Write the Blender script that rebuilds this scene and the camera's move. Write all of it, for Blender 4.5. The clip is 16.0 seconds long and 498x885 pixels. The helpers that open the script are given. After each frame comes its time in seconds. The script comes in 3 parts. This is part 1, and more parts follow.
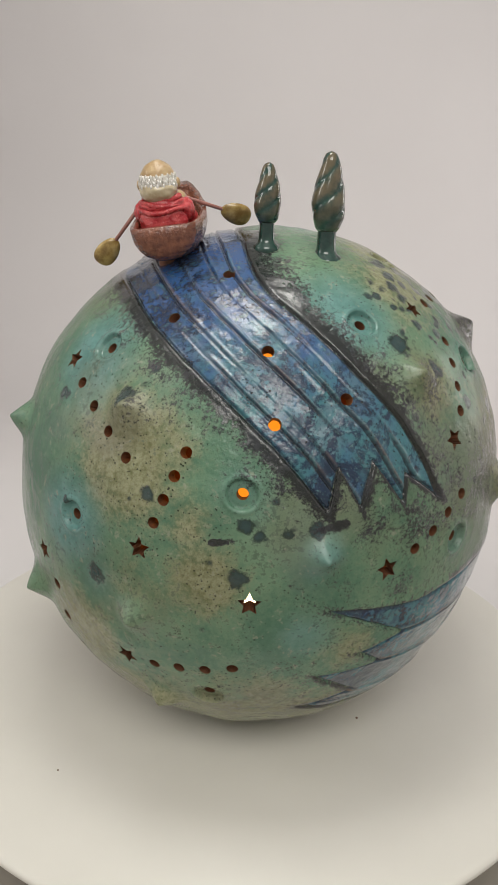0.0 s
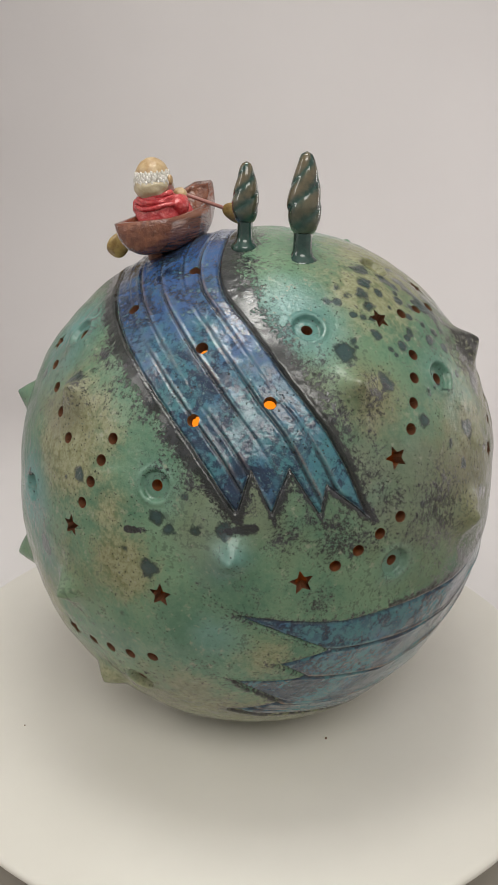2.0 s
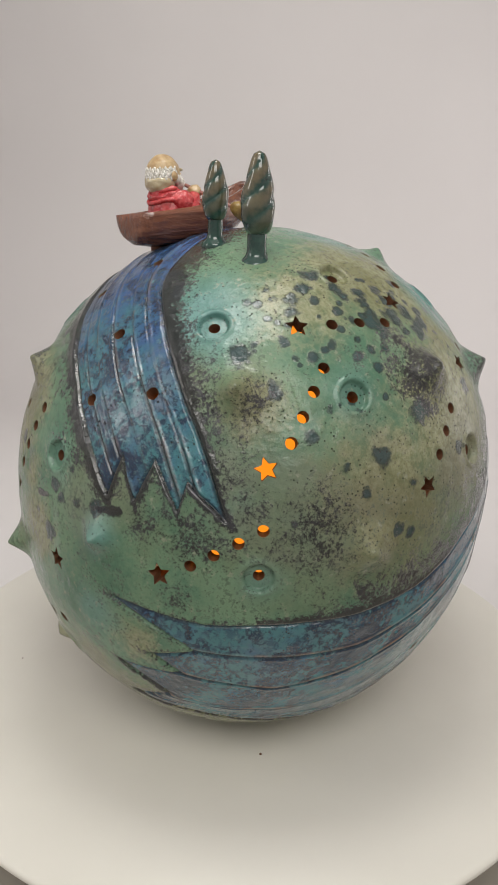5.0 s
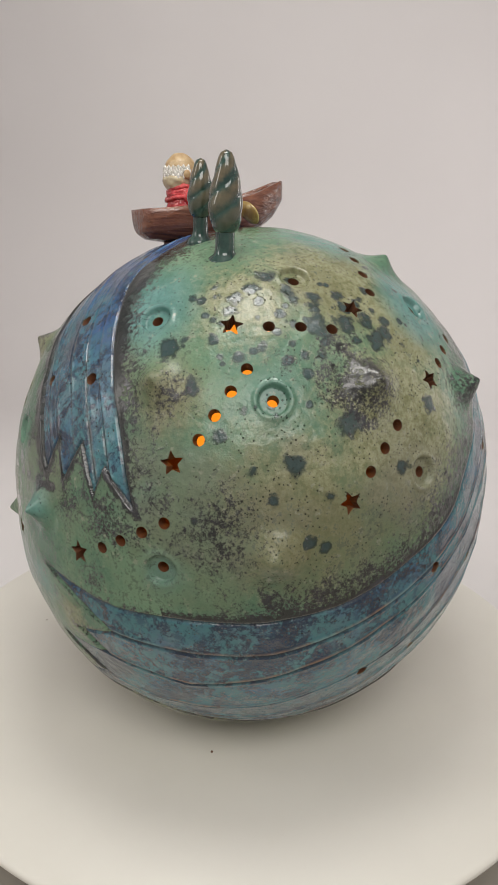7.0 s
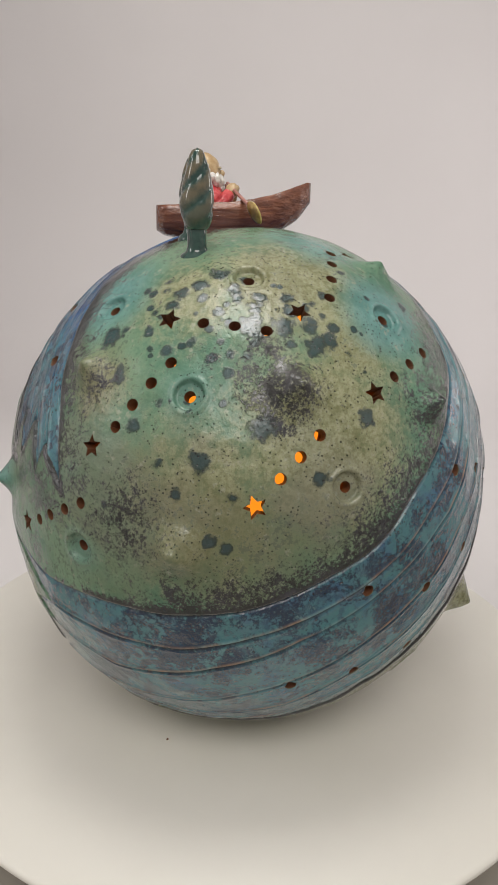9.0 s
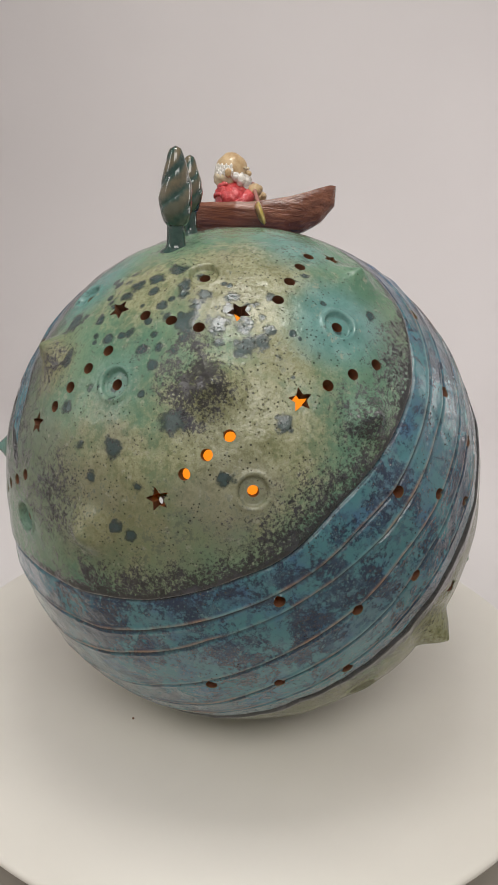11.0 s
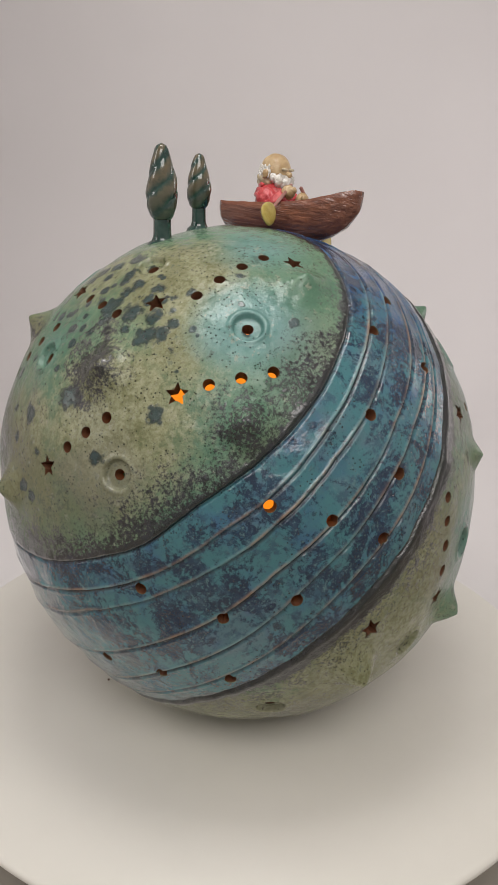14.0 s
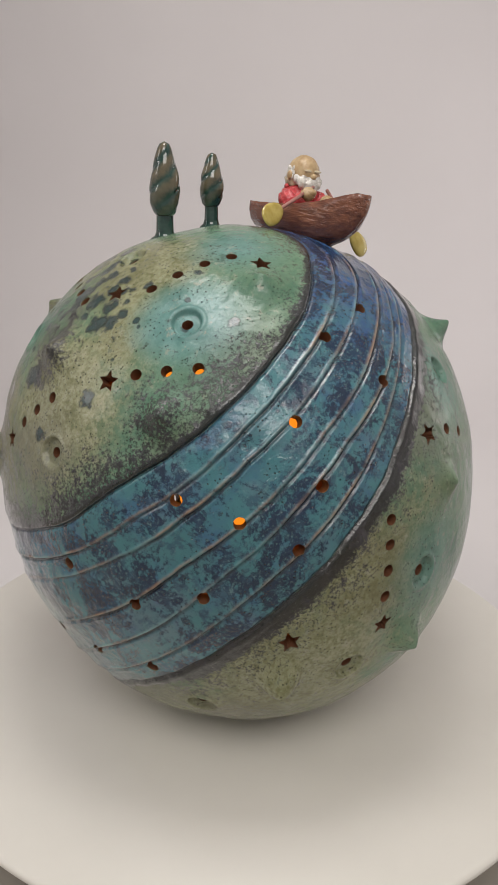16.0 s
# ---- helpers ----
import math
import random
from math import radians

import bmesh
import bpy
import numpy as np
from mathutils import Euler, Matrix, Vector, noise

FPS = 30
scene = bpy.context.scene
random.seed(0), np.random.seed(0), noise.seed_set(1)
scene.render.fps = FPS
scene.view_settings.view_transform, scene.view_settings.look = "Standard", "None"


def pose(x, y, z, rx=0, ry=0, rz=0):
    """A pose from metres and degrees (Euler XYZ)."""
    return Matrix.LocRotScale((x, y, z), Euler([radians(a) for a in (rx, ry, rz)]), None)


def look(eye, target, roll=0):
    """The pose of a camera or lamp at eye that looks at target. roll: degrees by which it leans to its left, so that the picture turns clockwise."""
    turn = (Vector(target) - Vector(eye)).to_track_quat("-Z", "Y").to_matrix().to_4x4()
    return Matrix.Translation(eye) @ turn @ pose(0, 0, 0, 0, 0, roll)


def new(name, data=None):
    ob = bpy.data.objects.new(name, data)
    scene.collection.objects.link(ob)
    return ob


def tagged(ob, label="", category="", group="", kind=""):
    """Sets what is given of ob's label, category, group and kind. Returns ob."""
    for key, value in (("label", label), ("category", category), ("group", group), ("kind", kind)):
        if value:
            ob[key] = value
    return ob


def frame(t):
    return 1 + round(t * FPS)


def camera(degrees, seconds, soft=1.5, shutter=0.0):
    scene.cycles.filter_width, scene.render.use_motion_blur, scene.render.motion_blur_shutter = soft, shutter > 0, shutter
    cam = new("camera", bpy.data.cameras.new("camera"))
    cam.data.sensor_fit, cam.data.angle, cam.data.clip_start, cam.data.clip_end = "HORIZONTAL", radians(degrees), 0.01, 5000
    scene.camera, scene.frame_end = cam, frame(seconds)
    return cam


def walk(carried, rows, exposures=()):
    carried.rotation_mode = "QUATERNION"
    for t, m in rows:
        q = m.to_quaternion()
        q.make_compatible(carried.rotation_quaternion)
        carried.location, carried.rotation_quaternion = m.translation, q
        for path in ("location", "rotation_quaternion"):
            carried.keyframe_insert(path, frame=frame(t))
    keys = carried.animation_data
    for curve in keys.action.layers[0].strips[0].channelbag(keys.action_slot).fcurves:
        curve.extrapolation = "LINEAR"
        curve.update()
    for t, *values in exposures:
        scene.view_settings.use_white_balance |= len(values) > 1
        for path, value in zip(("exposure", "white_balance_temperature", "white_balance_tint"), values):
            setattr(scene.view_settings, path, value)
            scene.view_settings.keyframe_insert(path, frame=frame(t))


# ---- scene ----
# A glazed ceramic globe lamp turns on a white turntable in a small white photo tent. The camera stands still.
cam = camera(32.05, 16.0)
EYE = pose(0.0, -0.4947, 0.3587, 90 - 21.82, 0, 0.01) @ pose(0, 0, 0, 0, 0, 1.69)
walk(cam, [(0.0, EYE), (16.0, EYE)], [(0.0, -0.02, 6500, 7), (9.0, 0.0, 6500, 9), (12.5, -0.08, 6500, 10), (16.0, -0.11, 6500, 11)])

# the turntable's angle in degrees, second by second
TURNS = [(0.0, 0.0), (0.5, -4.43), (1.0, -8.85), (1.5, -13.28), (2.0, -17.70), (2.5, -22.13), (3.0, -26.60), (3.5, -31.04),
         (4.0, -35.50), (5.0, -44.52), (6.0, -53.60), (6.5, -58.13), (7.0, -62.57), (7.5, -67.07), (8.0, -71.62), (8.5, -76.15),
         (9.0, -80.63), (10.0, -89.72), (11.0, -98.81), (11.5, -103.34), (12.0, -107.86), (12.5, -112.38), (13.0, -116.88),
         (13.5, -121.42), (14.0, -126.00), (14.5, -130.57), (15.0, -135.10), (15.5, -139.57), (16.0, -144.07)]

# ---- light ----
world = bpy.data.worlds.new("world")
scene.world = world
world.use_nodes = True
bg = world.node_tree.nodes["Background"]
bg.inputs[0].default_value = (1.0, 0.95, 0.90, 1)
bg.inputs[1].default_value = 0.38


def area_lamp(name, place, target, sx, sy, watts, colour):
    d = bpy.data.lights.new(name, "AREA")
    d.shape, d.size, d.size_y, d.energy, d.color = "RECTANGLE", sx, sy, watts, colour
    ob = new(name, d)
    ob.matrix_world = look(place, target)
    return ob


# the tent's overhead panel, placed by the highlights on the glaze
area_lamp("soft_light", (-0.03, -0.06, 0.90), (-0.03, -0.04, 0.0), 0.30, 0.22, 2.3, (1.0, 0.97, 0.93))
# wide overhead fill, added to soften the shadows
area_lamp("soft_light", (0.0, 0.1, 1.28), (0.0, 0.1, 0.0), 1.5, 1.5, 1.45, (1.0, 0.96, 0.93))
# added lamp that brightens the right of the backdrop; no such lamp is seen
area_lamp("soft_light", (0.88, 0.40, 0.34), (0.3, 0.80, 0.15), 0.14, 0.4, 1.3, (1.0, 0.96, 0.94))
# added fill from above the camera for the globe's lower front; no known source
area_lamp("front_fill", (0.05, -0.95, 1.15), (0.0, -0.05, 0.1), 0.9, 0.5, 7.6, (1.0, 0.96, 0.92))
# the tent's left panel
area_lamp("soft_light", (-0.90, -0.25, 0.60), (0.0, 0.0, 0.2), 0.14, 0.7, 1.7, (1.0, 0.96, 0.94))


# ---- materials ----
class Nodes:
    """A small helper to write node materials."""

    def __init__(self, name):
        self.m = bpy.data.materials.new(name)
        self.m.use_nodes = True
        self.t = self.m.node_tree
        self.b = self.t.nodes["Principled BSDF"]
        self.co = self.t.nodes.new("ShaderNodeTexCoord").outputs["Object"]

    def put(self, value, socket):
        if isinstance(value, bpy.types.NodeSocket):
            self.t.links.new(value, socket)
        else:
            socket.default_value = (*value, 1) if isinstance(value, tuple) and len(value) == 3 and socket.type == "RGBA" else value

    def noise(self, scale, detail=3.0, rough=0.55, stretch=None, distort=0.0):
        n = self.t.nodes.new("ShaderNodeTexNoise")
        co = self.co
        if stretch:
            mp = self.t.nodes.new("ShaderNodeMapping")
            self.put(self.co, mp.inputs[0])
            mp.inputs["Scale"].default_value = stretch
            co = mp.outputs[0]
        self.put(co, n.inputs["Vector"])
        n.inputs["Scale"].default_value, n.inputs["Detail"].default_value = scale, detail
        n.inputs["Roughness"].default_value, n.inputs["Distortion"].default_value = rough, distort
        return n.outputs["Fac"]

    def cells(self, scale, rnd=1.0):
        n = self.t.nodes.new("ShaderNodeTexVoronoi")
        self.put(self.co, n.inputs["Vector"])
        n.inputs["Scale"].default_value, n.inputs["Randomness"].default_value = scale, rnd
        return n.outputs["Distance"]

    def math(self, op, a, b=0.0, c=0.0):
        n = self.t.nodes.new("ShaderNodeMath")
        n.operation = op
        for i, v in enumerate((a, b, c)):
            self.put(v, n.inputs[i])
        return n.outputs[0]

    def step(self, x, lo, hi, a=0.0, b=1.0):
        n = self.t.nodes.new("ShaderNodeMapRange")
        n.interpolation_type = "SMOOTHSTEP"
        for i, v in enumerate((x, lo, hi, a, b)):
            self.put(v, n.inputs[i])
        return n.outputs[0]

    def mix(self, f, a, b):
        n = self.t.nodes.new("ShaderNodeMix")
        n.data_type = "RGBA"
        self.put(f, n.inputs[0])
        self.put(a, n.inputs[6])
        self.put(b, n.inputs[7])
        return n.outputs[2]

    def attr(self, name):
        n = self.t.nodes.new("ShaderNodeAttribute")
        n.attribute_name = name
        s = self.t.nodes.new("ShaderNodeSeparateColor")
        self.put(n.outputs["Color"], s.inputs[0])
        return s.outputs

    def bump(self, height, strength=0.4, distance=0.001, below=None):
        n = self.t.nodes.new("ShaderNodeBump")
        n.inputs["Strength"].default_value, n.inputs["Distance"].default_value = strength, distance
        self.put(height, n.inputs["Height"])
        if below is not None:
            self.put(below, n.inputs["Normal"])
        return n.outputs[0]

    def done(self, colour, rough=0.5, normal=None, coat=0.0, spec=0.5, metal=0.0):
        self.put(colour, self.b.inputs["Base Color"])
        self.put(rough, self.b.inputs["Roughness"])
        self.put(coat, self.b.inputs["Coat Weight"])
        self.put(0.06, self.b.inputs["Coat Roughness"])
        self.put(spec, self.b.inputs["Specular IOR Level"])
        self.put(metal, self.b.inputs["Metallic"])
        if normal is not None:
            self.put(normal, self.b.inputs["Normal"])
            self.put(normal, self.b.inputs["Coat Normal"])
        return self.m


def glaze_material():
    n = Nodes("globe_glaze")
    dark, turq, olive = n.attr("glaze_a")[:3]
    river, groove, spot = n.attr("glaze_b")[:3]
    clay, deep, ridge = n.attr("glaze_c")[:3]

    def around(x, k):
        return n.math("MULTIPLY", n.math("SUBTRACT", x, 0.5), k)

    def plus(*xs):
        total = xs[0]
        for x in xs[1:]:
            total = n.math("ADD", total, x)
        return total

    def times(a, b):
        return n.math("MULTIPLY", a, b)
    big, mid = n.noise(24, 4), n.noise(80, 5, 0.65)
    fine, grain = n.noise(330, 5, 0.7), n.noise(1300, 2, 0.6)
    # the ground glaze: sage green running into olive and turquoise
    base = n.mix(n.step(plus(big, around(fine, 0.5)), 0.3, 0.7), (0.072, 0.165, 0.105), (0.165, 0.27, 0.165))
    ol = n.step(plus(olive, around(mid, 0.9), around(fine, 0.4)), 0.2, 0.8)
    base = n.mix(ol, base, n.mix(n.step(plus(fine, around(mid, 0.5)), 0.3, 0.7), (0.15, 0.155, 0.07), (0.30, 0.31, 0.185)))
    tq = n.step(plus(turq, around(big, 0.8), around(fine, 0.35)), 0.2, 0.95)
    base = n.mix(times(tq, 0.9), base, n.mix(n.step(mid, 0.3, 0.7), (0.075, 0.195, 0.18), (0.14, 0.30, 0.285)))
    base = n.mix(times(n.step(n.noise(11, 4, 0.6), 0.46, 0.66), 0.5), base, (0.135, 0.125, 0.06))
    # small dark specks, pale flecks and a mauve-grey bloom
    base = n.mix(times(n.step(plus(fine, around(big, 0.5)), 0.57, 0.68), 0.55), base, (0.05, 0.075, 0.055))
    base = n.mix(times(n.step(n.noise(190, 4, 0.65), 0.58, 0.72), 0.5), base, (0.33, 0.33, 0.25))
    base = n.mix(times(n.step(n.noise(14, 3), 0.5, 0.68), 0.2), base, (0.21, 0.19, 0.20))
    # drops of dark blue-green glaze with ragged, soaked-in edges
    ragged = plus(spot, around(fine, 0.9), around(n.noise(95, 3), 1.3), around(n.noise(210, 3), 0.9))
    sp = n.step(ragged, 0.34, 0.70)
    drop = n.mix(n.step(mid, 0.35, 0.65), (0.004, 0.016, 0.012), (0.010, 0.028, 0.030))
    base = n.mix(times(sp, 0.9), base, n.mix(n.step(ragged, 0.62, 0.95), drop, (0.013, 0.040, 0.047)))
    speck = n.noise(620, 5, 0.75)
    dk = n.step(plus(dark, around(speck, 2.1), around(mid, 1.0), around(n.noise(210, 4, 0.65), 0.9)), 0.24, 0.68)
    ink = n.mix(n.step(plus(mid, around(fine, 0.6)), 0.42, 0.7), (0.004, 0.0045, 0.006), (0.022, 0.021, 0.030))
    base = n.mix(times(dk, 0.95), base, ink)
    base = n.mix(times(times(dk, n.step(n.noise(38, 4, 0.6), 0.54, 0.72)), 0.25), base, (0.12, 0.11, 0.14))
    # pinholes
    pit = times(n.step(plus(n.cells(430), around(speck, 0.5)), 0.10, 0.22, 1.0, 0.0), n.step(plus(n.noise(60, 4, 0.6), times(olive, 0.14)), 0.51, 0.60))
    # the river: cobalt on top, teal below, with dark pools and mauve bloom
    wet = n.mix(n.step(plus(n.noise(45, 5, 0.65), times(deep, 0.4)), 0.42, 0.85), (0.050, 0.175, 0.20), (0.030, 0.085, 0.22))
    wet = n.mix(times(n.step(n.noise(26, 4, 0.65, stretch=(1.3, 0.8, 1.1)), 0.5, 0.70), 0.40), wet, (0.12, 0.15, 0.21))
    wet = n.mix(times(n.step(plus(n.noise(48, 5, 0.7, distort=0.8), around(fine, 0.8), around(n.noise(20, 2), 0.5)), 0.43, 0.60), 0.95), wet, n.mix(mid, (0.004, 0.009, 0.019), (0.010, 0.030, 0.085)))
    wet = n.mix(times(n.step(plus(n.noise(130, 5, 0.7), around(mid, 0.5)), 0.53, 0.64), 0.6), wet, (0.022, 0.06, 0.105))
    wet = n.mix(times(n.step(plus(fine, around(mid, 0.4)), 0.56, 0.72), 0.6), wet, (0.125, 0.275, 0.285))
    # ridge colour: tan glaze, and pale teal that paints in the lips' highlights
    tan = n.mix(n.step(n.noise(33, 3), 0.40, 0.56), (0.19, 0.32, 0.32), (0.33, 0.20, 0.11))
    wet = n.mix(times(ridge, n.step(mid, 0.35, 0.6, 0.35, 0.95)), wet, tan)
    wet = n.mix(times(groove, n.step(mid, 0.25, 0.6, 0.55, 0.97)), wet, (0.014, 0.018, 0.022))
    wetness = n.step(plus(river, around(fine, 0.4)), 0.35, 0.65)
    base = n.mix(wetness, base, wet)
    base = n.mix(times(pit, 0.85), base, (0.015, 0.016, 0.013))
    base = n.mix(clay, base, n.mix(mid, (0.09, 0.036, 0.016), (0.17, 0.068, 0.03)))
    gloss = n.math("MAXIMUM", times(wetness, 0.9), n.math("MAXIMUM", dk, times(sp, 0.8)))
    rough = plus(n.step(gloss, 0, 1, 0.24, 0.08), around(mid, 0.10), times(clay, 0.5))
    h = plus(times(fine, 0.17), times(pit, -0.6), times(mid, 0.55), times(n.noise(170, 2, 0.45), 0.40), times(dk, 0.10), times(sp, 0.07))
    return n.done(base, rough, n.bump(h, 1.0, 0.0013), coat=plus(times(gloss, 0.5), 0.15), spec=0.5)


def plain(name, lo, hi, scale, rough, bump_scale=0.0, strength=0.3, distance=0.0004, coat=0.0, stretch=None):
    n = Nodes(name)
    c = n.mix(n.step(n.noise(scale, 4, 0.6, stretch=stretch), 0.3, 0.7), lo, hi)
    nm = n.bump(n.noise(bump_scale, 3, 0.6, stretch=stretch), strength, distance) if bump_scale else None
    return n.done(c, n.math("ADD", n.math("MULTIPLY", n.noise(scale * 2.3, 3), 0.15), rough - 0.07), nm, coat=coat)


M_GLAZE = glaze_material()
M_INNER = plain("raw_clay", (0.13, 0.05, 0.02), (0.20, 0.08, 0.03), 60, 0.9, 300, 0.4, 0.0006)
M_BACK = plain("white_backdrop", (0.725, 0.70, 0.70), (0.745, 0.72, 0.72), 3, 0.75)
M_PLATE = plain("white_plastic", (0.71, 0.69, 0.63), (0.74, 0.72, 0.66), 9, 0.42)
M_TABLE = plain("grey_table", (0.34, 0.31, 0.27), (0.40, 0.37, 0.32), 14, 0.6)
M_WOOD = plain("brown_glaze", (0.115, 0.040, 0.024), (0.24, 0.088, 0.047), 240, 0.24, 380, 1.0, 0.0013, coat=0.5, stretch=(1, 0.10, 1))
M_WOODIN = plain("brown_clay", (0.11, 0.05, 0.028), (0.24, 0.12, 0.07), 200, 0.4, 300, 0.5, 0.0006)
M_SHAFT = plain("pink_clay", (0.28, 0.12, 0.10), (0.36, 0.17, 0.14), 200, 0.4)
M_BLADE = plain("yellow_glaze", (0.36, 0.27, 0.05), (0.50, 0.40, 0.11), 130, 0.2, coat=0.5)
M_BLADE_UP = plain("brown_yellow_glaze", (0.19, 0.11, 0.03), (0.42, 0.30, 0.10), 160, 0.22, coat=0.5)
M_RED = plain("red_glaze", (0.40, 0.02, 0.03), (0.60, 0.09, 0.09), 200, 0.25, 240, 0.8, 0.0018, coat=0.4)
M_SKIN = plain("cream_glaze", (0.36, 0.23, 0.105), (0.50, 0.37, 0.21), 160, 0.36, 250, 0.4, 0.0012, coat=0.12)
M_HAIR = plain("white_glaze", (0.55, 0.52, 0.46), (0.76, 0.74, 0.70), 300, 0.25, 700, 0.9, 0.0008, coat=0.4)
M_CRUMB = plain("brown_crumb", (0.15, 0.08, 0.05), (0.25, 0.14, 0.09), 300, 0.8)


def tree_material():
    n = Nodes("tree_glaze")
    ridge, leaf, _ = n.attr("twist")[:3]
    f = n.noise(110, 4, 0.6)
    c = n.mix(n.step(f, 0.3, 0.7), (0.010, 0.038, 0.032), (0.028, 0.075, 0.06))
    warm = n.mix(f, (0.11, 0.078, 0.04), (0.19, 0.135, 0.075))
    c = n.mix(n.math("MULTIPLY", n.math("MULTIPLY", leaf, 0.75), n.step(n.math("ADD", ridge, n.math("MULTIPLY", n.math("SUBTRACT", f, 0.5), 2.2)), 0.1, 1.1)), c, warm)
    return n.done(c, 0.14, n.bump(n.noise(220, 2), 0.15, 0.0006), coat=0.8)


M_TREE = tree_material()


def glow_material(name, colour, strength):
    n = Nodes(name)
    n.put(colour, n.b.inputs["Emission Color"])
    n.put(strength, n.b.inputs["Emission Strength"])
    return n.done((0.6, 0.4, 0.2), 0.4)


M_BULB = glow_material("orange_bulb", (1.0, 0.27, 0.012), 1.15)
M_CORE = glow_material("warm_core", (1.0, 0.72, 0.40), 5.0)


# ---- building ----
def mesh_of(name, verts, faces, material=None, smooth=True):
    me = bpy.data.meshes.new(name)
    me.from_pydata([tuple(v) for v in verts], [], [tuple(f) for f in faces])
    if material:
        me.materials.append(material)
    me.polygons.foreach_set("use_smooth", [smooth] * len(me.polygons))
    me.update()
    return me


def part(name, bm, material, parent, label="", smooth=True):
    """Links a bmesh or a mesh as one object under parent."""
    if isinstance(bm, bpy.types.Mesh):
        me = bm
        me.name = name
    else:
        me = bpy.data.meshes.new(name)
        bm.to_mesh(me)
        bm.free()
        me.polygons.foreach_set("use_smooth", [smooth] * len(me.polygons))
    if material:
        me.materials.clear()
        me.materials.append(material)
    ob = new(name, me)
    ob.parent = parent
    if label:
        tagged(ob, label)
    return ob


def lathe(profile, seg=48, twist=None):
    """A turned solid from (radius, height) pairs; twist(angle, height fraction) scales the radius."""
    bm = bmesh.new()
    rings = []
    for i, (r, z) in enumerate(profile):
        f = i / (len(profile) - 1)
        rings.append([bm.verts.new((r * k * math.cos(a), r * k * math.sin(a), z))
                      for a, k in ((a, twist(a, f) if twist else 1.0) for a in (2 * math.pi * j / seg for j in range(seg)))])
    for p, q in zip(rings, rings[1:]):
        for j in range(seg):
            bm.faces.new((p[j], p[(j + 1) % seg], q[(j + 1) % seg], q[j]))
    bm.faces.new(rings[0][::-1])
    bm.faces.new(rings[-1])
    return bm


# ---- the setting ----
def sweep():
    """Floor and back of the tent: one sheet that curves up, closed by side walls, a top and a front."""
    prof = [(-0.02, -0.046)]
    for k in range(13):
        a = math.pi / 2 * k / 12
        prof.append((0.62 + 0.30 * math.sin(a), -0.046 + 0.30 * (1 - math.cos(a))))
    prof.append((0.92, 1.3))
    verts = [(x, y, z) for y, z in prof for x in (-0.95, 0.95)]
    faces = [(2 * i, 2 * i + 1, 2 * i + 3, 2 * i + 2) for i in range(len(prof) - 1)]
    ob = new("backdrop", mesh_of("backdrop", verts, faces, M_BACK))
    md = ob.modifiers.new("thick", "SOLIDIFY")
    md.thickness = 0.01
    return tagged(ob, "seamless white photo backdrop curving up from the floor", "backdrop", kind="structure")


def box(x0, x1, y0, y1, z0, z1, bevel=0.0):
    bm = bmesh.new()
    bmesh.ops.create_cube(bm, size=1, matrix=Matrix.Translation(((x0 + x1) / 2, (y0 + y1) / 2, (z0 + z1) / 2)) @ Matrix.Diagonal((x1 - x0, y1 - y0, z1 - z0, 1)))
    if bevel:
        bmesh.ops.bevel(bm, geom=bm.edges[:], offset=bevel, segments=3, affect="EDGES")
    return bm


sweep()
for name, dims in (("wall_west", (-0.97, -0.95, -1.1, 0.93, -0.05, 1.3)), ("wall_east", (0.95, 0.97, -1.1, 0.93, -0.05, 1.3)), ("ceiling", (-0.97, 0.97, -1.1, 0.93, 1.3, 1.32))):
    tagged(part(name, box(*dims), M_BACK, None, smooth=False), "white fabric side of the photo tent", "tent", kind="structure")

tagged(part("table", box(-0.97, 0.97, -1.1, 0.93, -0.08, -0.05), M_TABLE, None, smooth=False), "grey-beige table under the photo tent", "table", kind="structure")
turntable = tagged(new("turntable"), "round white plastic turntable with a soft rim", "turntable")
DISC = 0.2085
part("plate", lathe([(DISC - 0.006, -0.006), (DISC - 0.001, -0.005), (DISC, -0.003), (DISC - 0.001, -0.001), (DISC - 0.003, 0.0), (0.001, 0.0)], 180), M_PLATE, turntable)
part("base", lathe([(0.15, -0.048), (0.155, -0.046), (0.155, -0.008), (0.15, -0.006)], 96), M_TABLE, turntable, "grey turntable base")
for x, y, r in ((0.072, -0.056, 0.0008), (-0.103, -0.108, 0.0005)):
    bm = bmesh.new()
    bmesh.ops.create_icosphere(bm, subdivisions=1, radius=r, matrix=Matrix.Translation((x, y, r * 0.5)))
    part("crumb", bm, M_CRUMB, turntable, "tiny brown clay crumb")

# ---- the globe ----
CENTRE = Vector((0.0088, -0.0028, 0.1503))
RX, RY, RUP, RLOW = 0.141, 0.138, 0.140, 0.152
# how the hand-made globe swells and leans, in mm
SWELL = (0.77, -3.2, 0.86, -0.92, -1.2, 3.94, -0.77, -1.25, 0.21, -0.54, -0.73, 2.2)


def ball(lon, lat):
    a, b = radians(lon), radians(lat)
    return np.array((math.cos(b) * math.cos(a), math.cos(b) * math.sin(a), math.sin(b)))


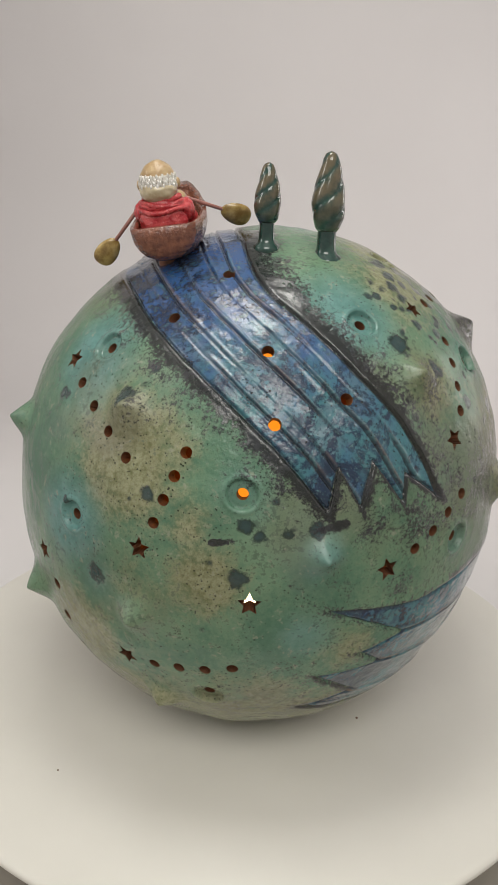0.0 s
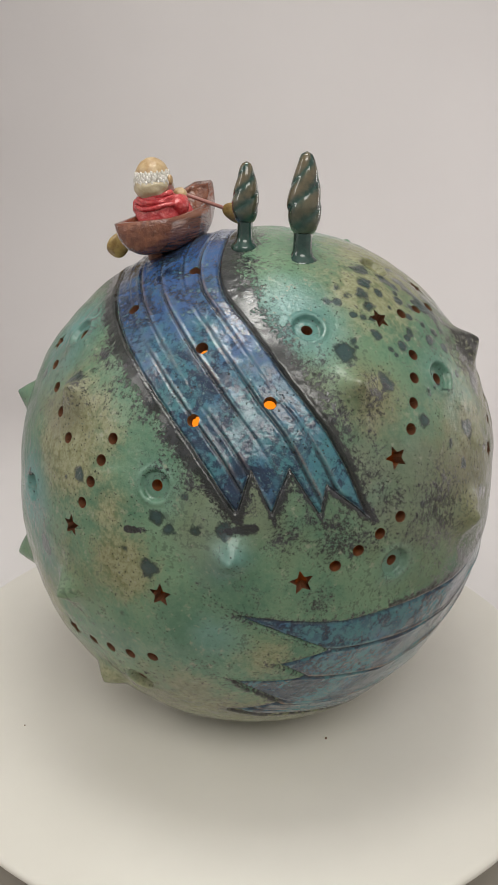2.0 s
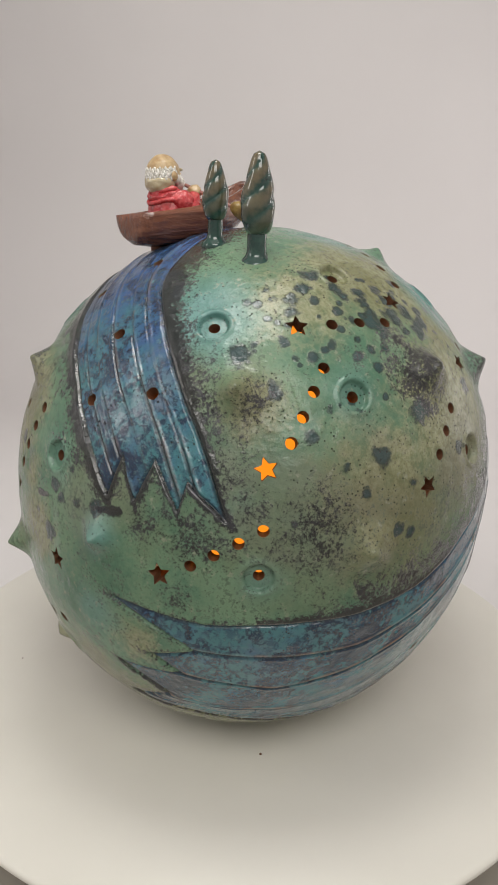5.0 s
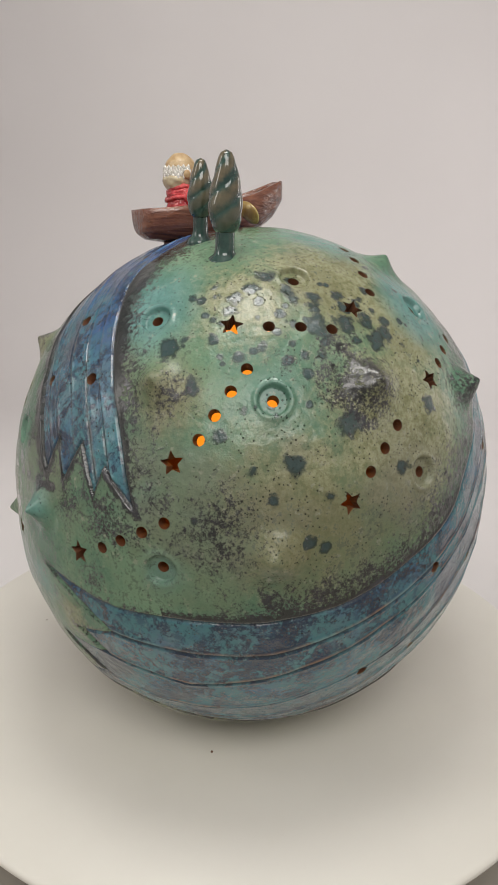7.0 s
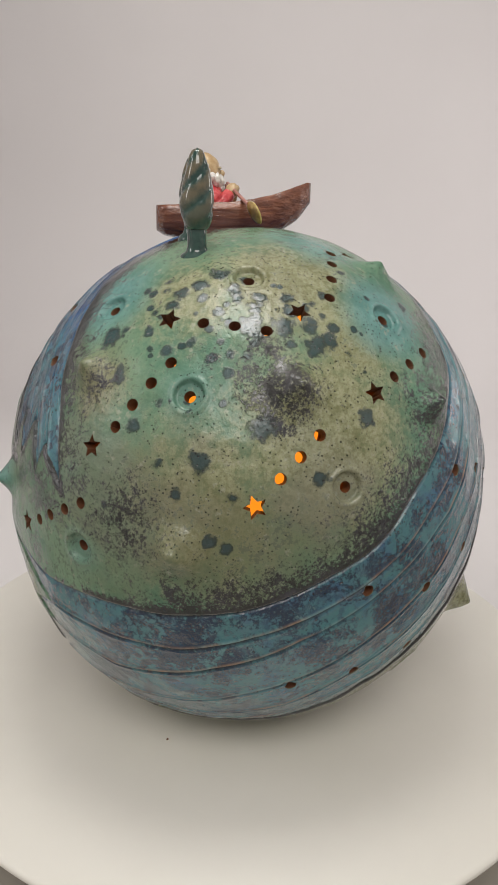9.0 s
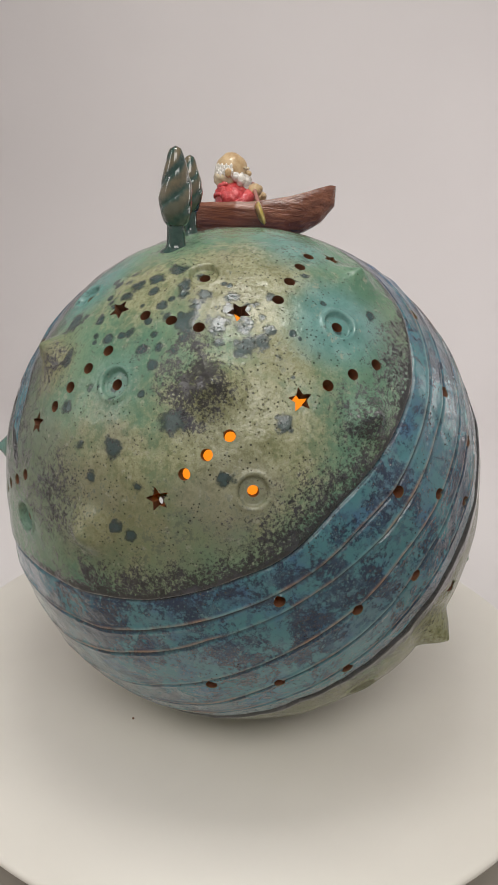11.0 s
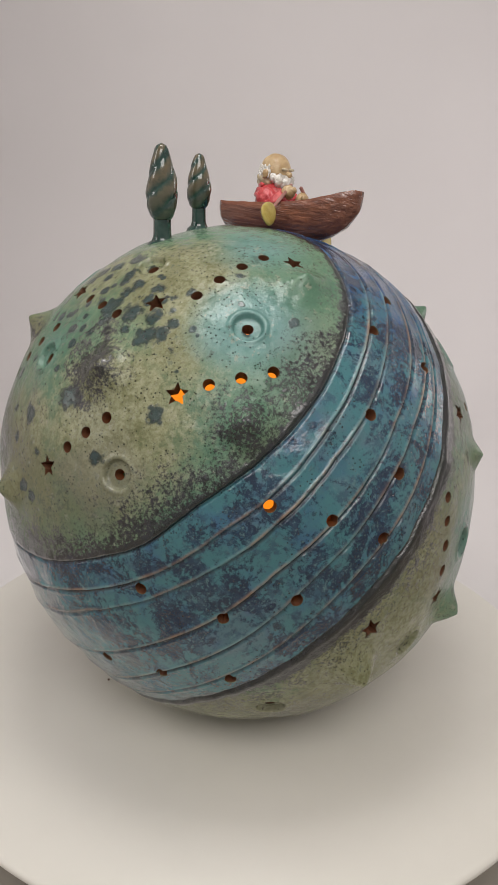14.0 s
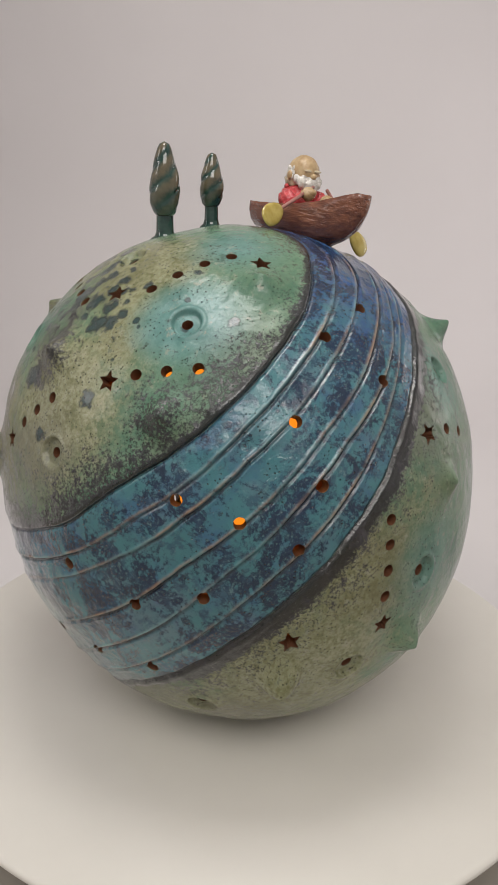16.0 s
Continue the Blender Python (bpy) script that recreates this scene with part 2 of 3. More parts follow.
def surface(u):
    """Unit directions to places on the smooth globe, about its centre."""
    lat = np.degrees(np.arcsin(np.clip(u[:, 2], -1, 1)))
    belly = 1 + 0.032 * np.clip(np.sin(np.radians(np.clip(-lat, 0, 90) * 2)), 0, 1)
    x, y, z = u.T
    waves = (1 + 0 * x, x, y, z, x * y, x * z, y * z, x * x - y * y, 3 * z * z - 1, x * (x * x - 3 * y * y), y * (3 * x * x - y * y), z * (x * x - y * y))
    lean = sum(k * w for k, w in zip(SWELL, waves)) * 0.001 / 0.14
    return u * (belly * (1 + lean))[:, None] * np.stack([np.full(len(u), RX), np.full(len(u), RY), np.where(z >= 0, RUP, RLOW)], 1)


# pierced stars: longitude, latitude, turn
STARS = [(-148.6, 34.3, 10), (-115.1, 2.3, 0), (-144.6, -7.7, 20), (-121.2, -24.3, 30), (-92.6, -6, 0), (-64.9, -0.8, 12), (-35.4, 50.4, 0), (-44.4, 22, 15),
         (7.2, 54.1, 30), (23, 35.1, 5), (-7.4, 15.1, 20), (68.2, 67.8, 0), (103.5, 21.8, 10), (67.7, -14.6, 15), (88.9, -14.7, 0)]
# rows of pierced dots: first and last, and how many
CHAINS = [(-140.4, 30.7, -120.4, 19.5, 4), (-107, 22.8, -112.2, 8.2, 4), (-141, -14.3, -140.9, -30.3, 3), (-114.1, -24.5, -95.9, -21.6, 4),
          (-58.5, 2.2, -44.7, 10.5, 4), (-29.9, 41.3, -39.3, 26.9, 4), (-24, 50.6, -4.5, 49.5, 3), (6.7, 28.4, -2.3, 20.5, 3), (21.3, 57.1, 51.2, 70, 4),
          (30.4, 37.4, 46.2, 40, 3), (111.2, 20.9, 118.1, 18.4, 2), (88.6, 7.8, 87.9, -8, 4)]
RIVER_DOTS = [(-110.2, 63.8), (-121.7, 49.9), (-90.7, 44.2), (-71.9, 34), (-88.7, 29.5), (81.9, 46.5), (101.1, 51.7), (94.3, 35), (68.9, 29.6), (73.4, 17),
              (57, 10.5), (44.3, 14.4), (68.5, 4.8), (50.2, -5.3), (35.5, -9.3), (18, -5.3), (37.3, -26.1), (20.2, -28), (3.4, -29.3)]
CRATERS = [(-138, 39.9), (-132.9, 4.1), (-94.8, 15.9), (-60.8, 49.9), (-101.9, -31.2), (-23.4, 35.3), (-45.3, 0.7), (-10.7, 63.8), (12, 17.9), (40, 50),
           (83.1, -24.2), (48.4, -37.6), (98.6, -6.2), (120.5, 32.2)]
# horns: longitude, latitude, height and foot radius in mm
HORNS = [(-122.5, 29, 10, 17), (-116.1, -11.5, 10, 15), (-78.5, 3.9, 10, 15), (-51.5, 36.2, 9, 17), (-22.8, 5.4, 8, 20), (2.2, 37.1, 9, 20), (65.1, 60.6, 7, 19),
         (39.8, 29.9, 9, 18), (66.4, -24.7, 14, 17), (-164.5, 15, 11, 15), (-153.3, -19.2, 12, 16), (97.6, -21, 10, 15), (108, 10.5, 6, 13), (147, 36, 11, 16),
         (-115.4, -36.3, 8, 14)]
# turquoise and olive pools, dark blots: longitude, latitude, radius in degrees, strength
TURQ = [(-82.5, -13.3, 9, 0.6), (-80, 1, 5, 0.6),
        (-141.4, 37, 13, 1), (-134.2, 3.4, 12, 1), (-66, 52, 14, 0.9), (-78, 5, 6, 0.7), (-86, -15.7, 14, 0.4), (40, 51.1, 13, 1.1), (49.9, 75.1, 14, 0.7),
        (-23, 36, 9, 0.6), (-95, 17, 9, 0.5), (99.3, -4.3, 14, 0.6), (-126.3, -6.5, 8, 0.6), (-44.9, -0.1, 6, 0.5), (118.1, 30.3, 14, 0.6)]
OLIVE = [(-101.6, -2.1, 10, 0.85), (-133.8, -22.1, 12, 0.95), (-118.5, 15.5, 10, 0.9), (-88.4, -31.2, 9, 0.7), (-105.4, 9, 7, 0.6), (-70.9, -17.9, 8, 0.6),
         (-120, 20, 16, 0.9), (-75, 21, 12, 0.2), (-17, 14.9, 22, 0.75), (9.9, 62.1, 18, 1), (7.7, 28.1, 22, 0.95), (-30, 57.9, 16, 0.7), (-47, 34, 9, 0.7),
         (-114.8, -4.7, 14, 0.4), (69.5, -23.7, 25, 1), (81.1, -3.1, 18, 0.9), (96.4, 8.7, 12, 0.5), (-99.4, -37.2, 20, 0.5), (20, 45.1, 14, 0.8)]
POOLS = [(-58, 8, 9, 0.5), (-68, 8, 6, 0.5), (-47, 14, 6, 0.45), (-60, -6, 6, 0.4), (-1.9, 37.1, 9, 0.75), (-33, 9.9, 10, 0.6), (39, 29.1, 9, 0.7),
         (-47.5, 33.5, 6, 0.42), (-5, 44.1, 6, 0.5), (-0.7, 31.1, 5, 0.5), (-20, 44, 5, 0.3), (-121.9, 31, 5, 0.3)]
BLOTS = [(-19.4, 23.3, 3.6, 1), (-6.1, 29.8, 4, 1), (6.3, 20, 2.6, 0.9), (-16.2, 8, 2.4, 1), (-13, 6.9, 2, 1), (-23.6, 16.4, 2.2, 0.8), (-12, 16.8, 2, 0.8),
         (-51.8, 43.8, 4, 0.9), (-42.2, 36.5, 3, 0.8), (-34.8, 28, 2.2, 0.9), (-16.4, 59.9, 3, 0.9), (-20.3, 53.5, 2, 0.9), (-24, 64.1, 3, 0.9),
         (10.2, 46.5, 3.5, 0.9), (19.1, 30.6, 3, 0.9), (-95.1, -0.9, 3, 1)]
BLOTS2 = [(-93.8, 9.7, 2.4, 1), (-114.2, 13.6, 2.2, 0.9), (-101.3, -12.4, 2, 0.8), (-126.3, -5.8, 3.5, 0.8), (-145.3, 27.1, 2.5, 0.8), (-123.7, 31, 3, 0.8),
          (-9, 50, 4, 1), (0.1, 50.6, 4, 0.9), (-36, 56.9, 2.5, 1), (-30, 59.9, 2.5, 0.9), (-44, 59.9, 2, 0.8), (8.9, 50.1, 3, 0.9), (13.9, 47.1, 2.5, 0.8),
          (-6, 57, 2, 0.8), (-30, 33, 1.8, 0.8), (4.9, 58.1, 2.2, 0.8), (-40, 46.9, 1.8, 0.8), (-28, 22, 1.8, 0.7), (-86, 9, 2, 0.8), (-80, 9.5, 2.4, 1),
          (-91, 8, 2, 0.9)]
# a spatter of small drops over the upper back, and a few over the rest
DICE = random.Random(11)
SPATTER = [(DICE.gauss(-12, 20), DICE.gauss(51, 7), DICE.uniform(0.9, 2.1), DICE.uniform(0.75, 1.0)) for _ in range(70)]
SPATTER += [(DICE.uniform(-160, 30), DICE.uniform(-25, 45), DICE.uniform(0.7, 1.7), DICE.uniform(0.5, 0.85)) for _ in range(22)]
# the river's two banks, from the front falls over the top and down round the back: longitude, latitude of either bank
BANKS = [(-78.3, 13.1, -52.2, 12.1), (-88.2, 24.5, -58.2, 25.8), (-99.1, 33.1, -66.6, 37.3), (-115.6, 42.6, -76.7, 48.3), (-137.5, 50.9, -93.7, 60.9),
         (173.6, 53.9, -117.9, 76.6), (149.8, 51.5, 126.6, 75.7), (120.6, 42.9, 93.3, 63.7), (108.4, 35.6, 77.6, 52.1), (94.4, 23.2, 63.2, 40.4),
         (84, 12.1, 52.8, 31.3), (73.7, 1.1, 41.4, 22.2), (63, -9, 29.7, 13.7), (52.6, -18.4, 16.7, 3), (31.8, -34.6, -5.5, -6), (5.8, -47.9, -22.6, -8.9),
         (-21.8, -49.9, -40.1, -9.7), (-44.9, -44.8, -57, -10.2), (-78.8, -37.8, -76.6, -8.3)]
# the river's incised lines: where they run across it, along its course
LINES = [((0, 6, 8, 12, 14.5, 17), (-0.70, -0.70, -0.70, -0.71, -0.77, -0.95)),
         ((0, 5.5, 7.7, 8.5, 9.4, 10.3, 12.5, 14, 15.1, 17), (-0.45, -0.45, -0.56, -0.5, -0.36, -0.33, -0.4, -0.44, -0.56, -0.8)),
         ((0, 5, 6.7, 8.5, 9.5, 12.6, 14, 15, 16.6, 17.4), (-0.05, -0.05, -0.27, -0.18, -0.07, -0.07, -0.08, -0.14, -0.45, -0.55)),
         ((0, 5, 6.7, 7.6, 8.8, 10.4, 12, 13, 14, 15, 16.4, 17.4), (0.36, 0.36, 0.14, 0.21, 0.31, 0.38, 0.31, 0.4, 0.41, 0.33, 0.09, 0.12)),
         ((0, 5, 7, 9, 10, 11.5, 13, 14.3, 15.2, 17.2), (0.68, 0.66, 0.56, 0.65, 0.66, 0.59, 0.63, 0.65, 0.58, 0.60))]


def spline(points, s):
    """Catmull-Rom through unit vectors at the parameters s."""
    p = np.vstack([2 * points[0] - points[1], points, 2 * points[-1] - points[-2]])
    i = np.clip(s.astype(int), 0, len(points) - 2)
    f = (s - i)[:, None]
    a, b, c, d = p[i], p[i + 1], p[i + 2], p[i + 3]
    q = 0.5 * (2 * b + (c - a) * f + (2 * a - 5 * b + 4 * c - d) * f ** 2 + (3 * b - a - 3 * c + d) * f ** 3)
    return q / np.linalg.norm(q, axis=1)[:, None]


def river_frame(u):
    """Along (s) and across (v, -1 to 1 between the banks) for unit directions, and the half width in metres."""
    from mathutils import kdtree
    left = np.array([ball(a, b) for a, b, _, _ in BANKS])
    right = np.array([ball(a, b) for _, _, a, b in BANKS])
    ss = np.linspace(-0.6, len(BANKS) - 1 + 0.6, 720)
    sc = np.clip(ss, 0, len(BANKS) - 1.0001)
    lo, hi = spline(left, sc), spline(right, sc)
    for e, base in ((ss < 0, 0), (ss > len(BANKS) - 1, -1)):
        k = np.where(e)[0]
        if len(k):
            ref = k[-1] + 1 if base == 0 else k[0] - 1
            step = -1 if base == 0 else 1
            for arr in (lo, hi):
                slope = arr[ref] - arr[ref - step]
                arr[k] = arr[ref] + slope * (np.abs(k - ref))[:, None]
    vs = np.linspace(-2.3, 2.3, 70)
    grid = lo[:, None] * (1 - vs[None, :, None]) / 2 + hi[:, None] * (1 + vs[None, :, None]) / 2
    grid /= np.linalg.norm(grid, axis=2)[:, :, None]
    ds = np.gradient(grid, ss, axis=0).reshape(-1, 3)
    dv = np.gradient(grid, vs, axis=1).reshape(-1, 3)
    flat = grid.reshape(-1, 3)
    tree = kdtree.KDTree(len(flat))
    for i, p in enumerate(flat):
        tree.insert(p, i)
    tree.balance()
    found = np.array([tree.find(p)[1:] for p in u])
    k, dist = found[:, 0].astype(int), found[:, 1]
    d = u - flat[k]
    a, b, c = (ds[k] ** 2).sum(1), (ds[k] * dv[k]).sum(1), (dv[k] ** 2).sum(1)
    p, q = (d * ds[k]).sum(1), (d * dv[k]).sum(1)
    det = a * c - b * b + 1e-12
    s = ss[k // len(vs)] + np.clip((c * p - b * q) / det, -0.06, 0.06)
    v = vs[k % len(vs)] + np.clip((a * q - b * p) / det, -0.12, 0.12)
    return s, v, np.sqrt(c) * 0.14, dist


def value_noise(u, scale, seed):
    return np.array([noise.noise(Vector(p) * scale + Vector((seed, 0, 0))) for p in u])


def cap(u, lon, lat):
    """Angle in degrees from a direction."""
    return np.degrees(np.arccos(np.clip(u @ ball(lon, lat), -1, 1)))


def soft(u, pools, size=1.0):
    m = np.zeros(len(u))
    for lon, lat, r, k in pools:
        m = np.maximum(m, k * np.clip(1.25 - cap(u, lon, lat) / (r * size), 0, 1) ** 0.8)
    return m


def smooth01(x):
    x = np.clip(x, 0, 1)
    return x * x * (3 - 2 * x)


def holes():
    """Every pierced hole: direction, outline radius in metres by angle, largest radius."""
    out = []
    for lon, lat, turn in STARS:
        out.append((ball(lon, lat), lambda a, t=radians(turn): star_radius(a - t), 0.0062))
    for lon0, lat0, lon1, lat1, count in CHAINS:
        for i in range(count):
            f = i / (count - 1)
            p = ball(lon0, lat0) * (1 - f) + ball(lon1, lat1) * f
            out.append((p / np.linalg.norm(p), lambda a: np.full_like(a, 0.0029), 0.0029))
    for lon, lat in RIVER_DOTS:
        out.append((ball(lon, lat), lambda a: np.full_like(a, 0.0031), 0.0031))
    for lon, lat in CRATERS:
        out.append((ball(lon, lat), lambda a: np.full_like(a, 0.0029), 0.0029))
    return out


def star_radius(a):
    """A five-pointed star with its first point upwards."""
    k = np.mod(a - math.pi / 2 + math.pi / 5, 2 * math.pi / 5) - math.pi / 5
    k = np.abs(k)
    r1, r2, g = 0.0062, 0.0029, math.pi / 5
    # straight edge from the point (r1, 0) to the notch (r2, g)
    x2, y2 = r2 * math.cos(g), r2 * math.sin(g)
    return r1 * y2 / (np.sin(k) * (r1 - x2) + np.cos(k) * y2)


def tangent_frame(c):
    e = np.cross((0, 0, 1), c)
    e /= np.linalg.norm(e)
    return e, np.cross(c, e)


def cube_ball(n):
    """Unit directions and quads of an even ball of six n by n faces, welded."""
    g = np.tan(np.linspace(-math.pi / 4, math.pi / 4, n + 1))
    a, b = np.meshgrid(g, g, indexing="ij")
    one = np.ones_like(a)
    sides = [(one, a, b), (-one, b, a), (b, one, a), (a, -one, b), (a, b, one), (b, a, -one)]
    pts = np.concatenate([np.stack(s, -1).reshape(-1, 3) for s in sides])
    pts /= np.linalg.norm(pts, axis=1)[:, None]
    key = np.round(pts * 1e6).astype(np.int64)
    _, first, inverse = np.unique(key, axis=0, return_index=True, return_inverse=True)
    inverse = inverse.ravel()
    i = np.arange(n)
    q = (i[:, None] * (n + 1) + i[None, :]).ravel()
    quad = np.stack([q, q + n + 1, q + n + 2, q + 1], 1)
    faces = np.concatenate([quad + k * (n + 1) ** 2 for k in range(6)])
    return pts[first], inverse[faces]


def fast_mesh(name, verts, quads):
    me = bpy.data.meshes.new(name)
    me.vertices.add(len(verts))
    me.vertices.foreach_set("co", np.ascontiguousarray(verts, dtype=np.float32).ravel())
    me.loops.add(len(quads) * 4)
    me.loops.foreach_set("vertex_index", np.ascontiguousarray(quads, dtype=np.int32).ravel())
    me.polygons.add(len(quads))
    me.polygons.foreach_set("loop_start", np.arange(0, 4 * len(quads), 4, dtype=np.int32))
    me.polygons.foreach_set("use_smooth", np.ones(len(quads), dtype=bool))
    me.update(calc_edges=True)
    me.validate()
    return me


def paint(me, name, channels):
    layer = me.attributes.new(name, "FLOAT_COLOR", "POINT")
    data = np.ones((len(me.vertices), 4), dtype=np.float32)
    for i, c in enumerate(channels):
        data[:, i] = c
    layer.data.foreach_set("color", data.ravel())


FRONT_TEETH = ((-1.4, -0.96, -0.58, -0.45, -0.05, 0.27, 0.44, 1.0), (0, 0, 0.64, 0, 0.66, 0, 0.44, 0))
LOW_TEETH = ((-1, -0.98, -0.45, -0.11, 0.14, 0.34, 0.61, 1), (0, 0, 0.42, 0, 0.62, 0.38, 0.88, 0))


def globe_shell(parent, n=380):
    u, quads = cube_ball(n)
    # outward order
    q0 = u[quads[:, :3]]
    flip = (np.cross(q0[:, 1] - q0[:, 0], q0[:, 2] - q0[:, 0]) * q0[:, 0]).sum(1) < 0
    quads[flip] = quads[flip][:, ::-1]
    big = value_noise(u, 5.0, 3.0)
    wob = value_noise(u, 14.0, 9.0)
    s, v, half, dist = river_frame(u)
    last = len(BANKS) - 1
    start = np.interp(v - 0.35 * s, *FRONT_TEETH)
    end = last - np.interp(v, *LOW_TEETH)
    near = dist < 0.04
    # how far inside the river in metres (negative outside)
    length = 0.031
    inside = np.minimum((1 - np.abs(v)) * half, np.minimum((s - start) * length, (end - s) * length))
    inside = np.where(near, inside, -0.05) + wob * 0.0005
    river = smooth01(inside / 0.0012 + 0.5)
    off = np.maximum(-inside, 0)
    height = big * 0.0010 + wob * 0.00035
    groove = np.zeros(len(u))
    ridge = np.zeros(len(u))
    for i, line in enumerate(LINES):
        d = (v - np.interp(s, *line) - 0.010 * wob - 0.012 * big) * half
        fade = np.clip(0.75 + 0.6 * np.sin(1.3 * s + 2.1 * i) + 0.4 * wob, np.where(s > 6, 0.65, 0.15), 1) * river
        g = np.exp(-(d / 0.00085) ** 2) * fade
        lip = np.exp(-((d - 0.0018) / 0.0008) ** 2) * fade
        height += -0.0015 * g + 0.0006 * lip + 0.0005 * river * smooth01((d + 0.004) / 0.004) * np.exp(-np.maximum(d, 0) / 0.004) * fade
        groove = np.maximum(groove, g)
        ridge = np.maximum(ridge, lip * np.where(s > 6, 0.8, 0.3))
    bank = np.exp(-(inside / 0.0009) ** 2)
    height -= 0.0016 * bank
    height -= 0.0006 * river
    height += 0.0002 * np.exp(-((inside + 0.0028) / 0.0014) ** 2)
    # the bank's own line is dark on the high side, thin or gone at the ragged ends
    ends = np.minimum(s - start, end - s) * length < (1 - np.abs(v)) * half
    inked = np.where(ends, 0.30, np.where(s < 6, np.where(v > 0, 0.95, 0.45), np.where(v > 0, 0.75, 1.0)))
    groove = np.maximum(groove, bank * np.clip(inked + 0.5 * wob, 0, 1))
    # dark glaze along the banks
    reach = np.where(s < 5.5, np.where(v > 0, np.interp(s, (0, 1.5, 3, 4.5), (0.006, 0.009, 0.015, 0.020)), 0.0115), np.where(v > 0, 0.0060, 0.0085))
    reach = np.where(s > 13.5, np.where(v > 0, 0.006, 0.004), reach)
    reach = reach * np.where(s < 0.6, 0.7, 1)
    veil = np.where((s > 8.5) & (s < 15) & (v > 0), 0.56, np.where((s < 5) & (s > 0.3), 0.47, np.where((s > 7.5) & (v < 0), 0.36, 0.25)))
    dark = np.where(near, np.maximum(np.where((s > 7.5) & (v < 0), 1.5, 1.1) * np.exp(-(off / reach) ** 1.8), veil * np.exp(-(off / 0.024) ** 3)), 0) * (1 - river) * np.where(s > 16.3, 0.45, 1)
    # a dark brush stroke below the front falls
    a, b = ball(-100.2, 6.0), ball(-74.5, 9.9)
    along = np.clip(((u - a) @ (b - a)) / ((b - a) @ (b - a)), 0, 1)
    chord = np.linalg.norm(u - (a + along[:, None] * (b - a)), axis=1) * 140 - 1.1
    dark = np.maximum(dark, np.exp(-np.maximum(chord, 0) ** 2 / (0.7 + 2.0 * along)) * (0.9 + 0.2 * along))
    dark = np.maximum(dark, soft(u, POOLS) * 0.9)
    dark = np.clip(dark + 0.12 * big, 0, 1)
    turq, olive, spot = soft(u, TURQ), soft(u, OLIVE), np.maximum(np.maximum(soft(u, BLOTS, 0.82), soft(u, BLOTS2, 0.82)), soft(u, SPATTER, 0.82))
    olive = np.maximum(olive, 0.75 * smooth01((-np.degrees(np.arcsin(np.clip(u[:, 2], -1, 1))) - 20) / 18))
    for lon, lat, h, r in HORNS:
        x = cap(u, lon, lat) * 0.00244 / (r * 0.001)
        y = np.clip(1.045 - np.sqrt(x * x + 0.004), 0, 1)
        height += h * 0.001 * (0.55 * y ** 2.6 + 0.45 * smooth01(y * 1.25) * y) * (1 + 0.25 * wob)
    for lon, lat in CRATERS:
        x = cap(u, lon, lat) * 0.00244
        height -= 0.0026 * smooth01((0.0076 - x) / 0.0010) - 0.0006 * np.exp(-((x - 0.0088) / 0.0012) ** 2)
    place = surface(u)
    nrm = u / np.array((RX, RY, 0.143))
    nrm /= np.linalg.norm(nrm, axis=1)[:, None]
    # pierce the holes
    keep = np.ones(len(quads), bool)
    mid = u[quads].mean(1)
    mid /= np.linalg.norm(mid, axis=1)[:, None]
    moved = u.copy()
    for c, outline, rmax in holes():
        e, f = tangent_frame(c)
        near_q = np.where(mid @ c > math.cos(rmax * 1.5 / 0.14))[0]
        vs = np.unique(quads[near_q])

        def ratio(p):
            x, y = (p @ e) * 0.14, (p @ f) * 0.14
            return np.hypot(x, y) / outline(np.arctan2(y, x))
        gone = near_q[ratio(mid[near_q]) < 1]
        keep[gone] = False
        inner = np.unique(quads[gone])
        kept = np.setdiff1d(near_q, gone)
        rim = np.intersect1d(inner, np.unique(quads[kept]))
        k = ratio(u[rim])[:, None]
        off_axis = u[rim] - (u[rim] @ c)[:, None] * c
        moved[rim] = (u[rim] @ c)[:, None] * c + off_axis / k
        moved[rim] /= np.linalg.norm(moved[rim], axis=1)[:, None]
    place = surface(moved) + nrm * height[:, None]
    floor = -CENTRE.z + 0.0008
    place[:, 2] = np.maximum(place[:, 2], floor)
    quads = quads[keep]
    # walls of the holes: rim edges run inwards
    edges = np.sort(np.stack([quads, np.roll(quads, -1, 1)], 2).reshape(-1, 2), axis=1)
    raw = np.stack([quads, np.roll(quads, -1, 1)], 2).reshape(-1, 2)
    _, idx, cnt = np.unique(edges, axis=0, return_index=True, return_counts=True)
    rim_edges = raw[idx[cnt == 1]]
    rim_v, local = np.unique(rim_edges, return_inverse=True)
    local = local.reshape(-1, 2)
    base = len(u)
    m = len(rim_v)
    rings = [place[rim_v] - nrm[rim_v] * d for d in (0.0, 0.0007, 0.0075)]
    verts = np.vstack([place, *rings])
    walls = [np.stack([local[:, 1] + base + k * m, local[:, 0] + base + k * m, local[:, 0] + base + (k + 1) * m, local[:, 1] + base + (k + 1) * m], 1) for k in range(2)]
    allq = np.vstack([quads, *walls])
    used = np.zeros(len(verts), bool)
    used[allq.ravel()] = True
    remap = np.cumsum(used) - 1
    me = fast_mesh("globe_shell", verts[used], remap[allq])

    def ext(x, value):
        return np.concatenate([x, *([np.full(m, value)] * 3)])[used]
    deep = np.clip(1.25 - np.abs(s - 5.2) / 2.6, 0, 1)
    paint(me, "glaze_a", (ext(dark, 0), ext(turq, 0), ext(olive, 0)))
    paint(me, "glaze_b", (ext(river, 0), ext(groove, 0), ext(spot, 0)))
